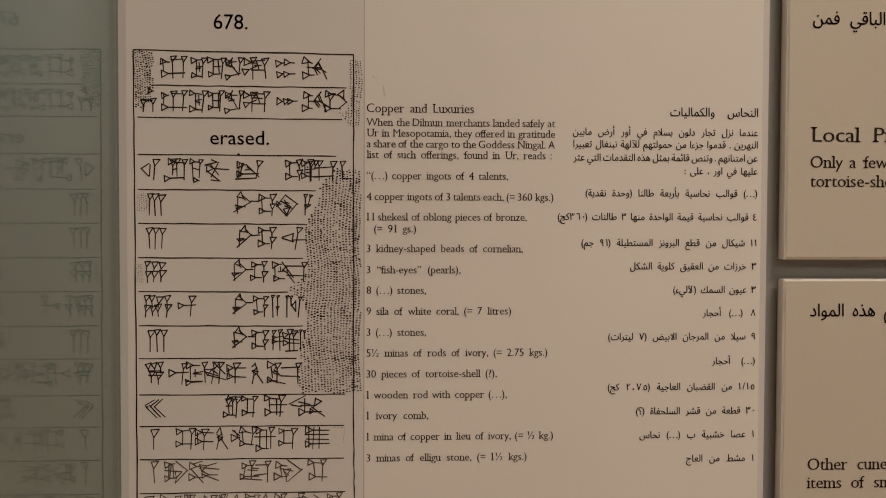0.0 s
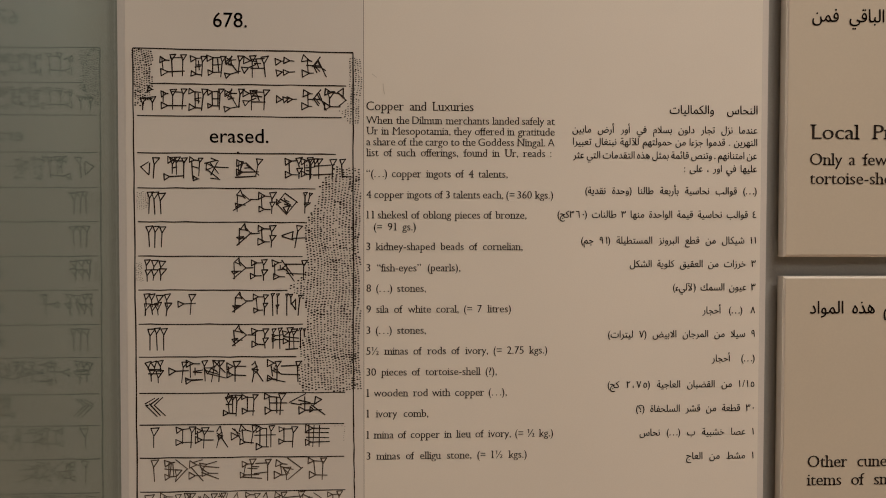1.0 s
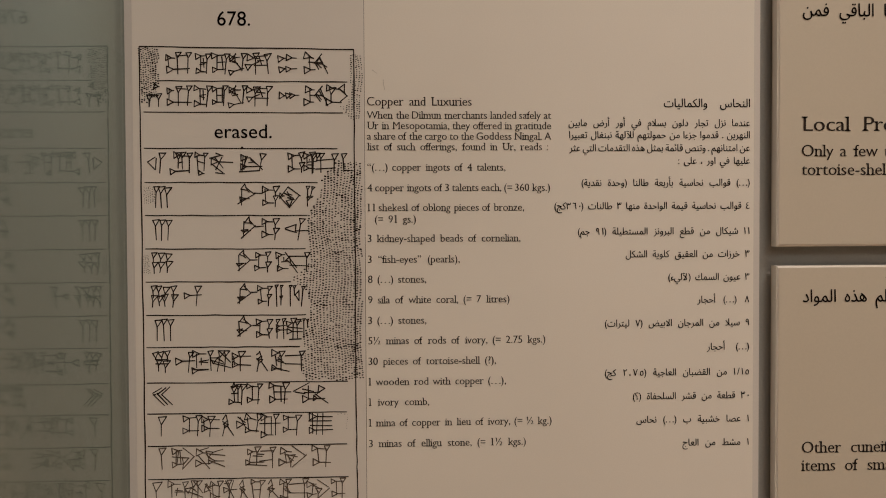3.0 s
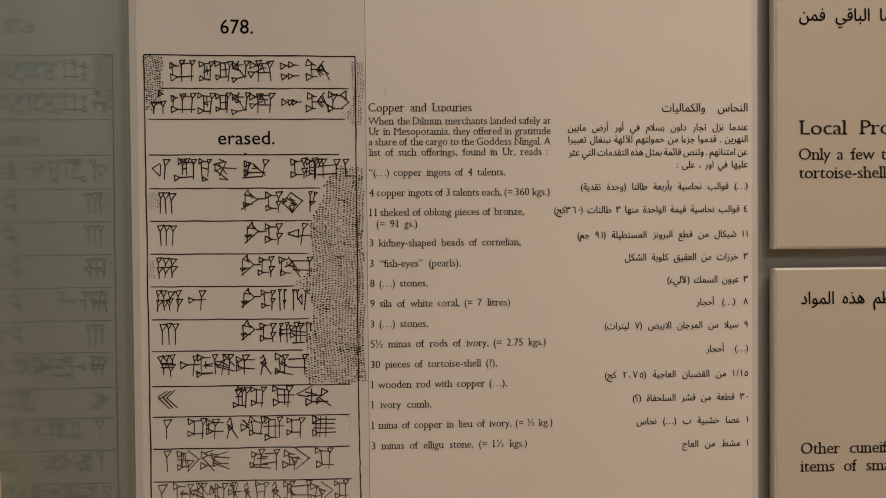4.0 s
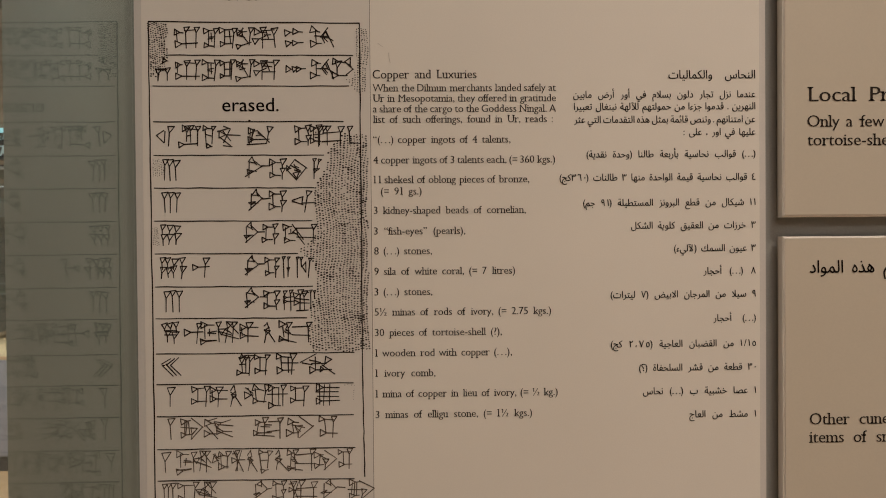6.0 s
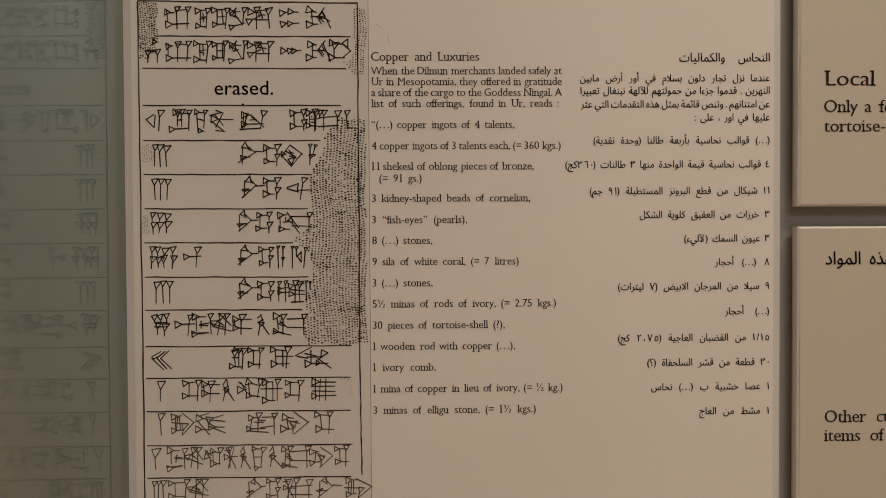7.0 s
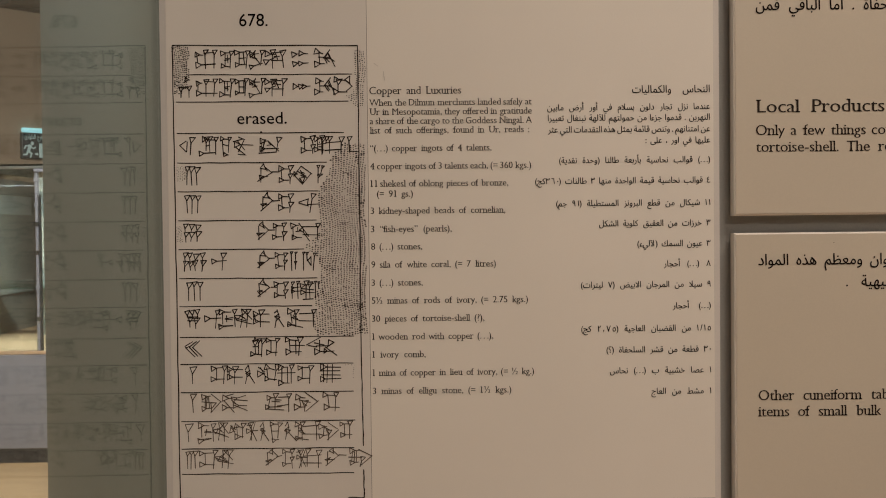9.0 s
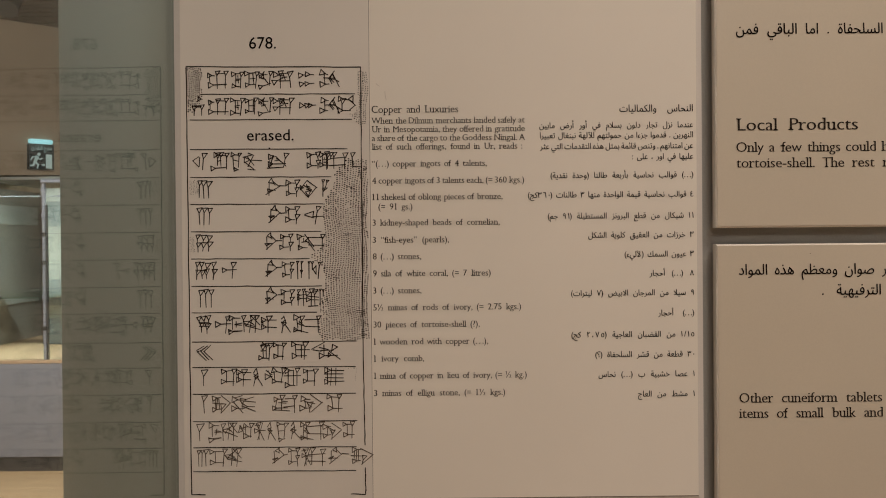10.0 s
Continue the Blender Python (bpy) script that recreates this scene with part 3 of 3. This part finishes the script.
def thick_panel(z0, z1, label):
    ob = thing("information_panel", label, "information panel", (0.81, 0.0063, z0), "thick text panels")
    bpy.context.view_layer.update()
    b = seat(part("board", slab_board(0.5598, 1.06, z0, z1, 0.0032, FRONT, 0.0014, 1.0), EDGE, ob, "pale glossy board with chamfered edges"))
    seat(part("mounting_batten", box(0.62, 0.0033, z0 + 0.06, 1.0, WALLY - 0.0002, z1 - 0.06), BOARD, ob))
    seat(part("face_sheet", box(0.5614, FRONT - 0.0004, z0 + 0.0019, 1.0583, FRONT - 0.0001, z1 - 0.0016), PANEL, ob, "matt cream printed face"))
    return ob, b


upper, upper_board = thick_panel(1.4642, 1.90, "thick cream museum panel about local products")
lower, lower_board = thick_panel(1.02, 1.4486, "thick cream museum panel about cuneiform tablets")
FY = FRONT - 0.0008
arabic_line("السلحفاة . اما الباقي فمن", 0.5798, 0.7207, 1.6493, 0.0142, FY, upper_board, bold=0.022)
text_line("heading_word", "Local", 0.5795, 0.6198, 1.5572, 0.0170, FY, upper_board, 1.0, 0.75)
text_line("heading_word", "Products", 0.6295, 0.6965, 1.5574, 0.0170, FY, upper_board, 1.0, 0.75)
text_line("text_line", "Only a few things could h", 0.5795, 0.7262, 1.5368, 0.0138, FY, upper_board, 0.98, 0.75)
text_line("text_line", "tortoise-shell. The rest r", 0.5795, 0.7255, 1.5218, 0.0138, FY, upper_board, 0.98, 0.75)
arabic_line("ر صوان ومعظم هذه المواد", 0.5810, 0.7230, 1.4192, 0.0142, FY, lower_board, bold=0.022)
arabic_line("الترفيهية .", 0.6610, 0.7178, 1.3992, 0.0142, FY, lower_board, bold=0.022)
text_line("text_line", "Other cuneiform tablets", 0.5810, 0.7185, 1.2965, 0.0138, FY, lower_board, 0.95, 0.75)
text_line("text_line", "items of small bulk and", 0.5805, 0.7190, 1.2818, 0.0138, FY, lower_board, 0.95, 0.75)

for name, board, x, y, z, r in (("speck", lower_board, 0.650, FY, 1.439, 0.00045), ("ink_blot", sheet, 0.132, INKY, 1.5447, 0.0011)):
    ring = [(x + r * math.cos(k * math.pi / 4) * rnd.uniform(0.8, 1.2), y, z + r * math.sin(k * math.pi / 4) * rnd.uniform(0.6, 1.0)) for k in range(8)]
    mesh_ob(name, ring, [tuple(range(8))], INK, board)

# ---- the far showcase, the exit sign and the spotlight ----
SY = 5.4
case = thing("showcase", "glass showcase on a white plinth with dark kickboard", "showcase", (-3.0, SY, 0.0))
bpy.context.view_layer.update()
L, R, D = -3.6, -1.25, 1.75
seat(part("kickboard", box(L, SY + 0.012, 0.0, R, SY + D - 0.02, 0.090, 0.003), TOE, case, "dark grey kickboard"))
seat(part("plinth", box(L, SY, 0.092, R, SY + D, 0.688, 0.004), WHITE, case, "white lacquered plinth"))
seat(part("deck", box(L, SY, 0.690, R, SY + D, 0.712, 0.004), DECK, case, "pale wooden display deck"))
seat(part("pane", box(L, SY + 0.02, 0.714, -2.20, SY + 0.03, 1.862), FARGLASS, case, "clear front glass"))
seat(part("pane", box(-2.184, SY + 0.02, 0.714, R, SY + 0.03, 1.862), FARGLASS, case, "clear front glass"))
seat(part("partition", box(-2.93, SY + 0.06, 0.714, -2.90, SY + D - 0.02, 1.862), FROST, case, "grey inner partition"))
seat(part("partition", box(-2.60, SY + 1.0, 0.714, R, SY + 1.02, 1.862), FROST, case, "grey inner partition"))
# thin panels added to paint bands of reflected light on the side partition
seat(part("display_strip", box(-2.898, SY + 0.1, 1.60, -2.888, SY + D - 0.1, 1.742, 0.002), LIGHTBAND, case, "pale blue-grey upper strip"))
seat(part("display_strip", box(-2.898, SY + 0.1, 1.0, -2.888, SY + D - 0.1, 1.09, 0.002), LIGHTBAND, case, "pale blue-grey middle strip"))
# the same painted light carried on across the rear partition
for low, high, depth, words in ((1.58, 1.765, 0.99, "pale blue-grey upper strip"), (1.0, 1.19, 0.985, "pale blue-grey middle strip"), (0.714, 0.905, 0.98, "blue-grey lower board")):
    seat(part("display_strip", box(-2.598, SY + depth, low, R - 0.02, SY + depth + 0.008, high, 0.002), BLUEGREY, case, words))
seat(part("top_rail", box(L, SY, 1.864, R, SY + 0.05, 1.880, 0.003), STEEL, case, "thin metal top rail"))
seat(part("lower_rail", box(-2.9, SY + 0.035, 1.754, R, SY + 0.045, 1.762, 0.002), WHITE, case, "thin metal rail"))
seat(part("top_pane", box(L, SY, 1.882, R, SY + D, 1.892), FARGLASS, case, "clear glass top"))
seat(part("shelf", box(-2.88, SY + 0.08, 1.10, -2.24, SY + 0.95, 1.112), FARGLASS, case, "clear glass shelf"))
post = seat(part("upright", box(-2.210, SY + 0.0, 0.712, -2.192, SY + 0.03, 1.862, 0.004), WHITE, case, "narrow white upright"))
seat(part("gasket", box(-2.1885, SY + 0.004, 0.714, -2.181, SY + 0.03, 1.70), TOE, case, "dark rubber gasket"))
seat(part("rail_cap", box(-2.212, SY - 0.012, 1.842, -1.9, SY + 0.03, 1.8625, 0.003), WHITE, case, "white rail cap"))
for z in (0.90, 1.10, 1.32, 1.50, 1.62, 1.78):
    clip = part("clip", box(-2.2135, SY - 0.004, z, -2.1875, SY + 0.034, z + 0.026, 0.003), BLACK if z in (1.32, 0.90, 1.50) else WHITE, post)

sign = thing("exit_sign", "lit black emergency exit sign with running figure", "exit sign")
sign.matrix_world = pose(-3.033, 7.460, 2.075, 0, 0, ASKEW)
bpy.context.view_layer.update()
SW, SH = 0.108, 0.215
part("housing", box(-SW, -0.045, 0.0, SW, 0.0, SH, 0.005), SIGNBLACK, sign, "black sign face")
part("lamp", box(-SW * 0.95, -0.05, SH + 0.001, SW * 0.95, 0.0, SH + 0.042, 0.019, 5), LAMPGLOW, sign, "glowing pale blue lamp strip")
F = -0.0462
part("door_mark", box(0.034, F, 0.012, 0.088, F + 0.001, 0.13), SIGNWHITE, sign, "white door symbol")
arrow_v = [(-0.002, F, 0.034), (0.016, F, 0.034), (0.016, F, 0.046), (-0.002, F, 0.046), (0.014, F, 0.024), (0.030, F, 0.040), (0.014, F, 0.056)]
mesh_ob("arrow_mark", arrow_v, [(0, 1, 2, 3), (4, 5, 6)], SIGNWHITE, sign)
fv, ff = [], []
for a, b, w in (((-0.040, 0.105), (-0.058, 0.062), 0.030), ((-0.058, 0.062), (-0.030, 0.042), 0.018), ((-0.030, 0.042), (-0.040, 0.012), 0.016), ((-0.060, 0.064), (-0.072, 0.034), 0.018),
                ((-0.072, 0.034), (-0.098, 0.030), 0.015), ((-0.040, 0.104), (-0.016, 0.084), 0.013), ((-0.016, 0.084), (0.004, 0.096), 0.012), ((-0.044, 0.108), (-0.078, 0.104), 0.013), ((-0.078, 0.104), (-0.092, 0.080), 0.012)):
    stroke(fv, ff, a, b, w, F)
i = len(fv)
fv += [(-0.024 + 0.015 * math.cos(k * math.pi / 5), F, 0.128 + 0.015 * math.sin(k * math.pi / 5)) for k in range(10)]
ff.append(tuple(range(i, i + 10)))
fv, ff = merged(fv, ff, F)
mesh_ob("figure_mark", fv, ff, SIGNWHITE, sign, "white running stick symbol")
text_line("sign_text", joined("الطوارئ") + " " + joined("مخرج"), -0.088, 0.088, 0.166, 0.052, F, sign, 0.95, False, SIGNWHITE, bold=0.03)

spot = thing("spotlight", "small black ceiling spotlight", "spotlight", (-2.378, 5.4, 3.3))
part("stem", rod((0, 0, 0), (0, 0, -0.26), 0.012), SPOTBLACK, spot)
head = part("lamp_head", rod((0.0, 0.05, -0.25), (0.01, -0.08, -0.37), 0.055, 24), SPOTBLACK, spot)
part("rim", rod((0.0101, -0.0815, -0.3715), (0.0107, -0.0895, -0.379), 0.060, 24), BLACK, head, "black front ring")
part("base", rod((0, 0, 0), (0, 0, -0.03), 0.05, 20), SPOTBLACK, spot)
